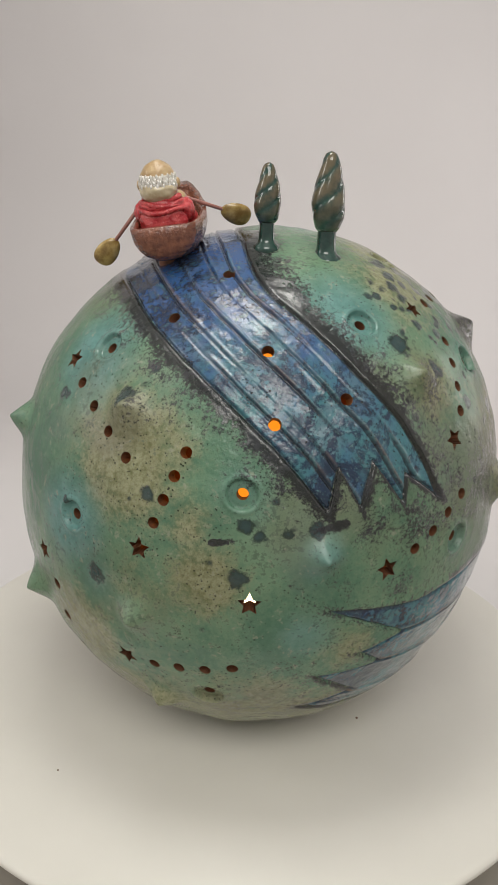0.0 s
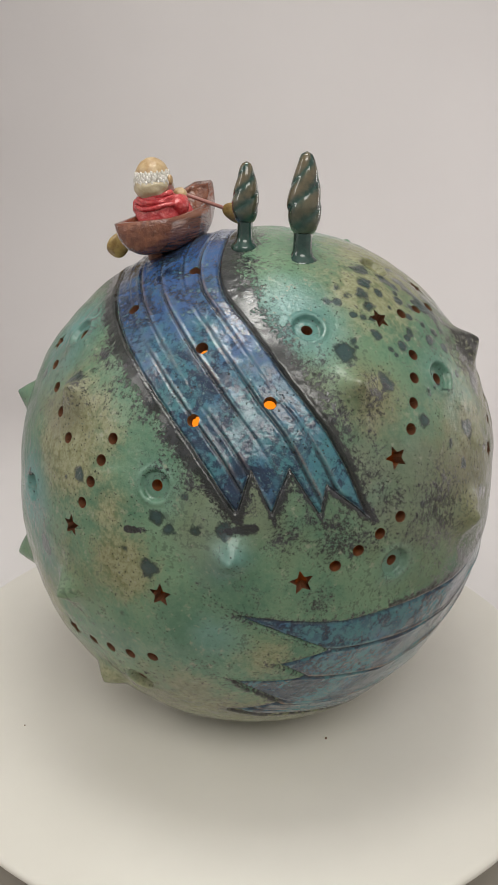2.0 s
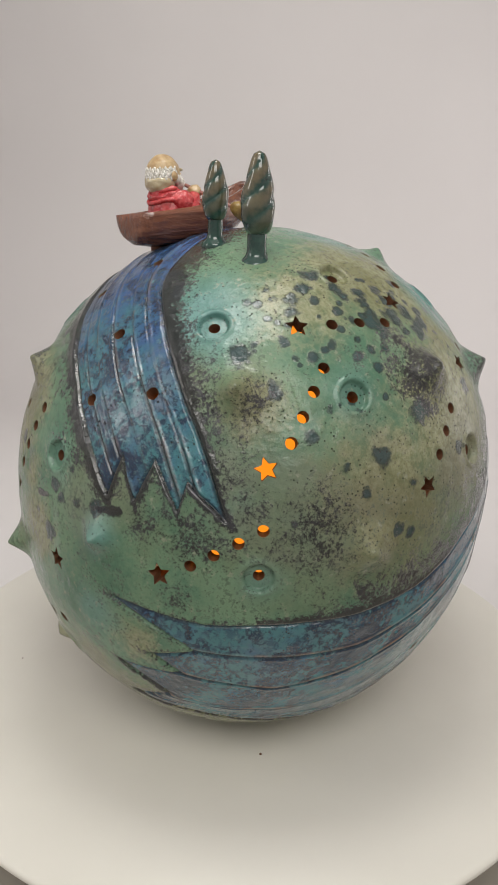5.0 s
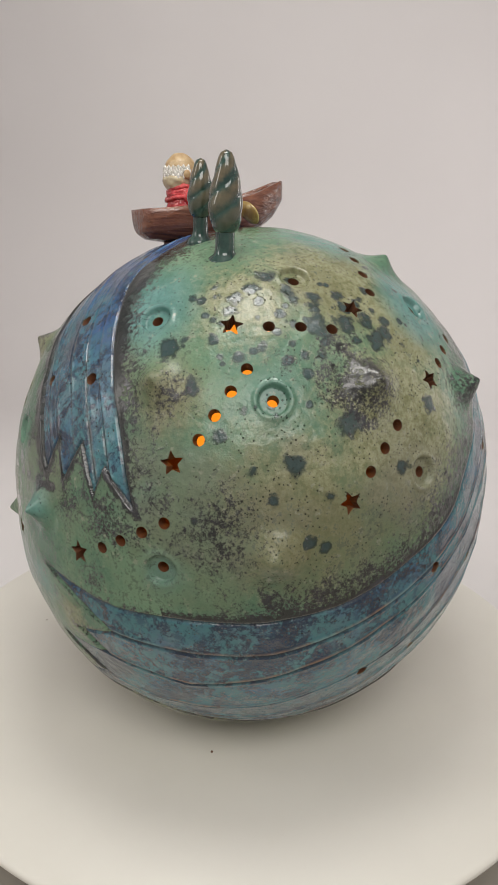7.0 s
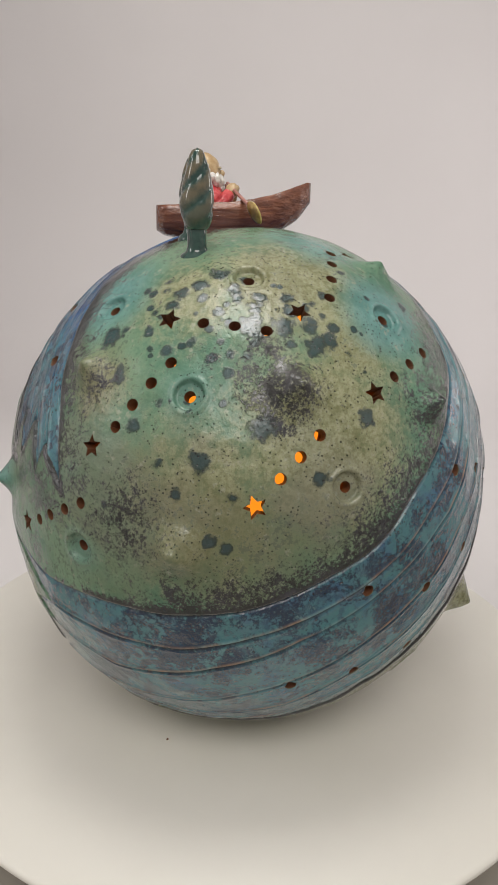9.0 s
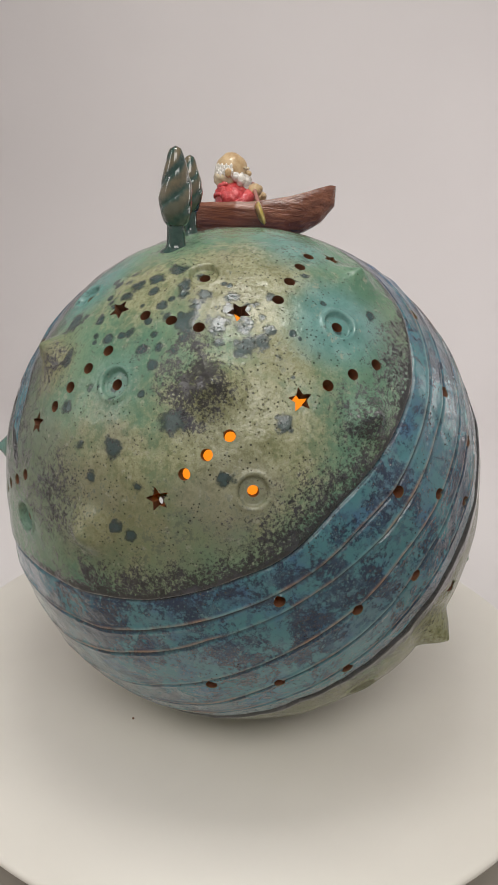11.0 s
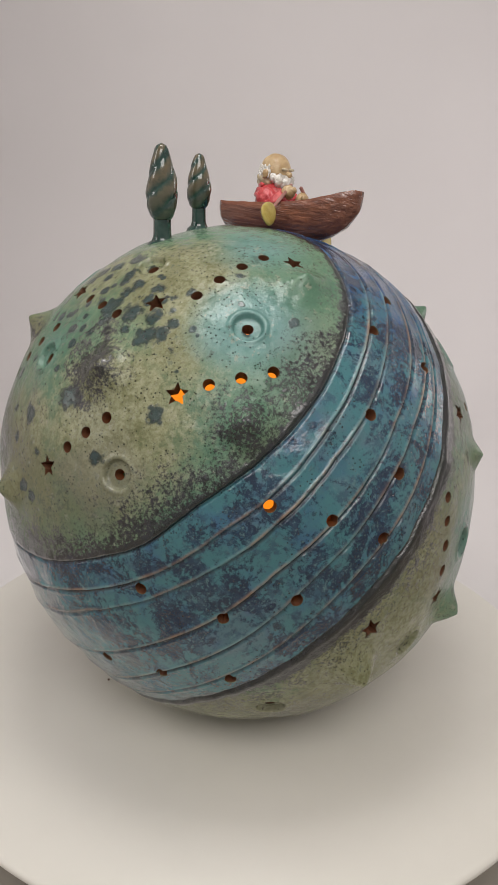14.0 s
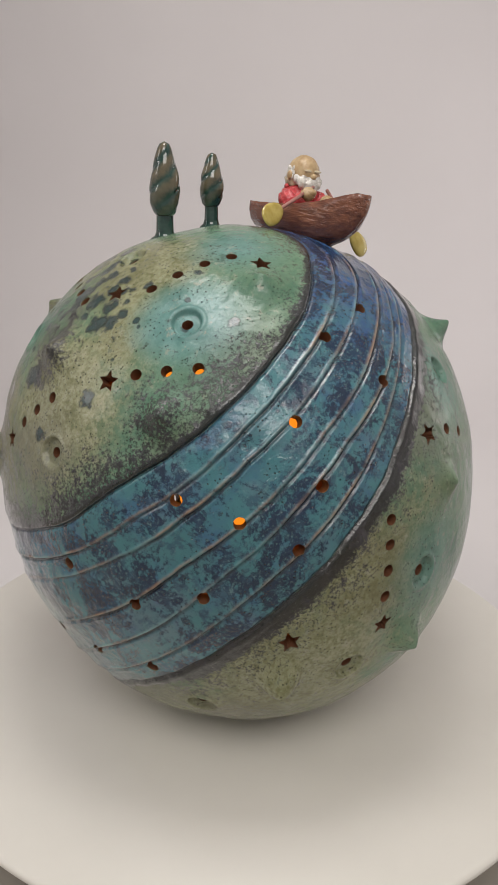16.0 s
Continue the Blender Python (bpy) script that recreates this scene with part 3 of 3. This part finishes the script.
    paint(me, "glaze_c", (np.concatenate([np.zeros(base), np.full(m, 0.35), np.ones(2 * m)])[used], ext(deep, 0), ext(ridge, 0)))
    me.materials.append(M_GLAZE)
    ob = part("globe_shell", me, None, parent, "blue-green glazed ceramic shell pierced with stars and dots")
    ob.location = CENTRE
    # the raw clay inside
    w, wq = cube_ball(90)
    wm = w[wq].mean(1)
    wm /= np.linalg.norm(wm, axis=1)[:, None]
    keep = np.ones(len(wq), bool)
    for c, outline, rmax in holes():
        keep &= wm @ c < math.cos((rmax + 0.0022) / 0.14)
    inner = fast_mesh("inner_wall", np.maximum(surface(w) * (1 - 0.0076 / 0.14), [-9, -9, floor + 0.004]), wq[keep])
    part("inner_wall", inner, M_INNER, parent, "orange raw clay inside of the globe").location = CENTRE


globe = tagged(new("globe_lamp"), "round glazed ceramic globe lamp with horns, craters and pierced stars", "lamp")
globe_shell(globe)
part("bulb", lathe([(0.001, 0.0), (0.018, 0.004), (0.028, 0.03), (0.035, 0.07), (0.042, 0.105), (0.045, 0.135), (0.042, 0.16), (0.030, 0.18), (0.001, 0.19)], 40), M_BULB, globe, "frosted orange glowing bulb").location = (CENTRE.x, CENTRE.y, 0.064)
part("lamp_socket", lathe([(0.014, 0.0), (0.015, 0.002), (0.015, 0.02), (0.012, 0.024), (0.001, 0.025)], 32), M_CORE, globe, "bright warm white lamp core").location = (CENTRE.x, CENTRE.y, 0.034)
part("lamp_holder", lathe([(0.03, 0.0), (0.03, 0.018), (0.022, 0.024), (0.016, 0.027), (0.001, 0.0275)], 32), M_INNER, globe, "clay lamp holder").location = (CENTRE.x, CENTRE.y, 0.006)


def tree(parent, x, y, z0, z1, r, trunk, seed):
    """A small glazed cypress: a stem with a flared foot and a twisted crown."""
    h = z1 - z0
    holder = new("cypress_tree")
    holder.parent = parent
    holder.location = (x, y, z0)
    tagged(holder, "small dark green glazed ceramic cypress tree")
    stem = [(r * 1.15, -0.004), (r * 0.95, 0.0), (r * 0.68, 0.0015), (r * 0.58, 0.004), (r * 0.56, h * trunk * 0.7), (r * 0.56, h * trunk), (r * 0.5, h * trunk + 0.004)]
    t = lathe(stem, 40)
    me = bpy.data.meshes.new("stem")
    t.to_mesh(me)
    t.free()
    me.polygons.foreach_set("use_smooth", [True] * len(me.polygons))
    paint(me, "twist", (0, 0, 0))
    part("stem", me, M_TREE, holder)
    prof = []
    for i in range(61):
        f = i / 60
        k = np.interp(f, (0, 0.04, 0.16, 0.34, 0.55, 0.78, 0.91, 0.97, 1), (0.60, 0.74, 0.92, 1.0, 0.88, 0.62, 0.45, 0.31, 0.03))
        prof.append((r * k, h * trunk + h * (1 - trunk) * f))

    def turn(a, f):
        amp = 0.10 * math.sin(math.pi * min(1, max(f, 0.0) * 0.98 + 0.01)) ** 0.7
        return 1 + amp * (abs(math.sin(1.5 * a - 10 * f + seed)) ** 0.6 - 0.7) + 0.03 * math.sin(a + 9 * f + seed)
    c = lathe(prof, 72, turn)
    me = bpy.data.meshes.new("crown")
    c.to_mesh(me)
    c.free()
    me.polygons.foreach_set("use_smooth", [True] * len(me.polygons))
    co = np.array([p.co for p in me.vertices])
    a, f = np.arctan2(co[:, 1], co[:, 0]), (co[:, 2] - h * trunk) / (h * (1 - trunk))
    paint(me, "twist", (np.abs(np.sin(1.5 * a - 10 * f + seed)), 0.35 + 0.65 * smooth01(f * 1.6), 0))
    part("crown", me, M_TREE, holder)


tree(globe, 0.0371, -0.0364, 0.2815, 0.3340, 0.0087, 0.25, 0.5)
tree(globe, 0.0059, -0.0363, 0.2865, 0.3278, 0.0070, 0.28, 2.0)


# ---- the rowing boat and its rower ----
BOAT = pose(-0.0440, -0.0528, 0.2764, 0, -9, -2.0)


def hull_section(f):
    """Half beam, gunwale height and keel height at the fraction f from stern to bow."""
    half = np.interp(f, (0, 0.015, 0.05, 0.2, 0.4, 0.6, 0.8, 0.92, 0.98, 1), (0.0110, 0.0140, 0.0165, 0.0188, 0.0195, 0.0180, 0.0130, 0.0080, 0.0045, 0.0022))
    top = np.interp(f, (0, 0.2, 0.5, 0.7, 0.85, 0.97, 1), (0.0198, 0.0203, 0.0222, 0.0255, 0.0300, 0.0342, 0.0340))
    keel = np.interp(f, (0, 0.05, 0.2, 0.5, 0.7, 0.82, 0.92, 1), (0.0058, 0.0028, 0.0006, 0.0003, 0.0022, 0.0066, 0.0126, 0.0226))
    return half, top, keel


def hull():
    bm = bmesh.new()
    nf, na, length = 60, 28, 0.0930
    rows = []
    for i in range(nf + 1):
        f = i / nf
        outer, inner = [], []
        g = 0.075 + 0.83 * f
        for ring, frac, inset in ((outer, f, 0.0), (inner, g, 0.0030)):
            half, top, keel = hull_section(frac)
            for j in range(na + 1):
                a = math.pi * j / na
                x, z = math.cos(a), math.sin(a) ** 0.75
                cut = 0.0005 * noise.noise(Vector((frac * 5, a * 14, 5))) if not inset else 0
                depth = z * (top - keel)
                if inset:
                    depth = min(depth * 0.85, max(top - keel - 0.005, 0.002)) * min(1, 6 * f + 0.3, 6 * (1 - f) + 0.2)
                ring.append(bm.verts.new((x * max(half - inset, 0.0008) + cut * x, length * frac, top - depth - cut * z + 0.0003 * noise.noise(Vector((frac * 14, x * 3, 2))))))
        rows.append((outer, inner))
    for (o0, i0), (o1, i1) in zip(rows, rows[1:]):
        for j in range(na):
            bm.faces.new((o0[j], o0[j + 1], o1[j + 1], o1[j]))
            bm.faces.new((i0[j], i1[j], i1[j + 1], i0[j + 1]))
        for j in (0, na):
            bm.faces.new((o0[j], o1[j], i1[j], i0[j]))
    for k in (0, -1):
        o, i = rows[k]
        bm.faces.new(o)
        bm.faces.new(i)
        bm.faces.new((o[0], o[na], i[na], i[0]))
    bmesh.ops.recalc_face_normals(bm, faces=bm.faces[:])
    return bm


def blob(bm, centre, radii, turn=(0, 0, 0), slot=0, lump=0.0, seed=0.0, sub=4):
    """Adds a lumpy ellipsoid to a bmesh, with a material slot."""
    before = set(bm.faces)
    made = bmesh.ops.create_icosphere(bm, subdivisions=sub, radius=1)["verts"]
    m = Matrix.Translation(centre) @ Euler([radians(a) for a in turn]).to_matrix().to_4x4() @ Matrix.Diagonal((*radii, 1))
    for v in made:
        k = 1 + lump * noise.noise(v.co * 2.6 + Vector((seed, seed * 0.7, 0)))
        v.co = m @ (v.co * k)
    for f in bm.faces:
        if f not in before:
            f.material_index = slot
            f.smooth = True
    return made


def rod(bm, a, b, r0, r1, seg=14, slot=0):
    a, b = Vector(a), Vector(b)
    turn = (b - a).to_track_quat("Z", "Y").to_matrix().to_4x4()
    n = (b - a).length
    rings = [[bm.verts.new(Matrix.Translation(a) @ turn @ Vector((r * math.cos(t), r * math.sin(t), z)))
              for t in (2 * math.pi * j / seg for j in range(seg))] for r, z in ((r0 * 0.6, -0.0004), (r0, 0.0), ((r0 + r1) / 2, n / 2), (r1, n), (r1 * 0.6, n + 0.0004))]
    for p, q in zip(rings, rings[1:]):
        for j in range(seg):
            f = bm.faces.new((p[j], p[(j + 1) % seg], q[(j + 1) % seg], q[j]))
            f.smooth, f.material_index = True, slot
    for f in (bm.faces.new(rings[0][::-1]), bm.faces.new(rings[-1])):
        f.material_index = slot


boat = tagged(new("rowing_boat"), "small brown glazed ceramic rowing boat with two oars, on the globe", "boat")
part("hull", hull(), M_WOOD, boat, "brown carved wood-grain hull")
part("thwart", box(-0.0150, 0.0150, 0.0245, 0.0345, 0.0135, 0.0157, 0.0006), M_WOODIN, boat, "light brown clay bench")
foot = bmesh.new()
rod(foot, (-0.003, 0.021, -0.0050), (-0.003, 0.021, 0.003), 0.0048, 0.0045)
part("foot", foot, plain("orange_brown_clay", (0.13, 0.045, 0.022), (0.26, 0.10, 0.05), 200, 0.5), boat, "rough orange-brown clay foot")


def oar(hand, blade, lean):
    """An oar from the rower's hand to its blade; yellow on the side towards the bow."""
    hand, blade = BOAT.inverted() @ Vector(hand), BOAT.inverted() @ Vector(blade)
    d = (blade - hand).normalized()
    flat = Vector(lean)
    flat = (flat - flat.dot(d) * d).normalized()
    side = d.cross(flat)
    basis = Matrix((side, d, flat)).transposed().to_4x4()
    holder = new("oar")
    holder.parent = boat
    tagged(holder, "clay oar with a rounded yellow-brown blade")
    bm = bmesh.new()
    rod(bm, hand - d * 0.003, blade - d * 0.006, 0.00105, 0.00105)
    part("shaft", bm, M_SHAFT, holder, "thin pinkish clay shaft")
    bm = bmesh.new()
    made = blob(bm, (0, 0, 0), (1, 1, 1), sub=4)
    for v in made:
        x, y, z = v.co
        w = 0.0062 * (1 + 0.18 * y)
        x = math.copysign(abs(x) ** 0.85, x)
        v.co = Matrix.Translation(blade) @ basis @ Vector((x * w, y * 0.0088, z * 0.0024 - 0.0007 * (1 - x * x) * (1 - y * y)))
    for f in bm.faces:
        f.normal_update()
        f.material_index = 0 if f.normal.y > -0.05 else 1
    me = bpy.data.meshes.new("blade")
    bm.to_mesh(me)
    bm.free()
    me.materials.append(M_BLADE)
    me.materials.append(M_BLADE_UP)
    part("blade", me, None, holder)


oar((-0.0457, -0.0090, 0.3085), (-0.0112, 0.0010, 0.2974), (0.25, 0.95, 0.15))
oar((-0.0603, -0.0090, 0.3050), (-0.0823, -0.0045, 0.2753), (-0.25, 0.95, 0.15))


def rower():
    """A seated old man of glazed clay: bald, with a white fringe and beard and a red coat."""
    bm = bmesh.new()
    skin, hair, red, cream = 0, 1, 2, 3
    blob(bm, (0, 0, 0.0085), (0.0130, 0.0106, 0.0130), (0, 0, 0), red, 0.10, 1.0)
    blob(bm, (0, -0.0005, 0.0165), (0.0125, 0.0095, 0.0062), (0, 0, 0), red, 0.16, 4.0)
    for side, hand in ((1, Vector((0.0058, 0.0150, 0.0185))), (-1, Vector((-0.0088, 0.0150, 0.0145)))):
        shoulder, elbow = Vector((side * 0.0105, 0.000, 0.0160)), Vector((side * 0.0124, 0.0075, 0.0095))
        blob(bm, shoulder.lerp(elbow, 0.4), (0.0050, 0.0075, 0.0062), (-35, 0, 0), red, 0.12, side + 7.0)
        mid = elbow.lerp(hand, 0.45)
        rod(bm, elbow, hand.lerp(elbow, 0.25), 0.0046, 0.0040, 16, red)
        blob(bm, elbow, (0.0047, 0.0047, 0.0047), (0, 0, 0), red, 0.08, side + 2.0, 3)
        blob(bm, hand, (0.0046, 0.0040, 0.0042), (0, 0, 0), skin, 0.15, side + 3.0, 3)
        blob(bm, hand + Vector((side * -0.001, 0.0025, 0.0012)), (0.0032, 0.0022, 0.0022), (0, 0, 0), skin, 0.1, 1.0, 2)
    # head: tan skull, cream hair behind, white fringe, beard, nose and brows
    blob(bm, (-0.0010, -0.0015, 0.0298), (0.0094, 0.0096, 0.0100), (0, 0, 0), skin, 0.05, 2.0)
    blob(bm, (-0.0010, -0.0040, 0.0248), (0.0098, 0.0082, 0.0068), (0, 0, 0), cream, 0.10, 5.0)
    # the white fringe: short strands laid round the back of the head
    for row in range(3):
        for j in range(22):
            a = radians(172 + 200 * (j + 0.4 * (row % 2)) / 21)
            z = 0.0312 - 0.0018 * row + 0.0007 * math.sin(3.1 * j + row)
            r = 0.0092 + 0.0003 * row
            blob(bm, (-0.0010 + r * math.cos(a), -0.0015 + r * math.sin(a), z), (0.0007, 0.0009, 0.0017), (0, 0, math.degrees(a)), hair, 0.2, j * 1.7 + row, 2)
    # folds of the collar
    for k in range(3):
        for j in range(14):
            a = radians(200 + 140 * j / 13)
            blob(bm, ((0.0098 + 0.0012 * k) * math.cos(a), (0.0082 + 0.0010 * k) * math.sin(a), 0.0212 - 0.0034 * k + 0.0010 * math.sin(0.5 * j + k)), (0.0026, 0.0014, 0.0014), (0, 0, math.degrees(a) + 90), red, 0.2, j + 5.0 * k, 2)
    for x, y, z, r in ((0, 0.0072, 0.0232, 0.0052), (-0.0045, 0.0058, 0.0245, 0.0040), (0.0045, 0.0058, 0.0245, 0.0040), (0, 0.0085, 0.0195, 0.0036), (-0.006, 0.003, 0.0262, 0.0034), (0.006, 0.003, 0.0262, 0.0034)):
        blob(bm, (x - 0.001, y, z), (r, r * 0.75, r), (0, 0, 0), hair, 0.25, x * 900 + z * 300, 3)
    blob(bm, (-0.0010, 0.0090, 0.0282), (0.0019, 0.0021, 0.0019), (0, 0, 0), skin, 0.0, 0.0, 3)
    for x in (-0.0045, 0.0025):
        blob(bm, (x, 0.0078, 0.0312), (0.0026, 0.0011, 0.0009), (0, 0, 0), cream, 0.2, x * 500, 2)
    for x in (-0.0112, 0.0092):
        blob(bm, (x, -0.0010, 0.0278), (0.0014, 0.0022, 0.0028), (0, 0, 0), skin, 0.0, 0.0, 2)
    me = bpy.data.meshes.new("rower_figurine")
    bm.to_mesh(me)
    bm.free()
    for m in (M_SKIN, M_HAIR, M_RED, M_CREAM):
        me.materials.append(m)
    return tagged(new("rower_figurine", me), "seated bearded clay figurine in a red glazed coat, in the boat", "figurine")


M_CREAM = plain("cream_hair_glaze", (0.42, 0.34, 0.21), (0.58, 0.51, 0.36), 160, 0.25, 260, 0.4, 0.0006, coat=0.4)
figure = rower()
ROWER = pose(-0.0475, -0.0225, 0.2868, 0, -6, -3.6)


# ---- what moves ----
def motions():
    for ob, base in ((turntable, pose(0, 0, 0)), (globe, pose(0, 0, 0)), (boat, BOAT), (figure, ROWER)):
        walk(ob, [(t, pose(0, 0, 0, 0, 0, a) @ base) for t, a in TURNS])


motions()
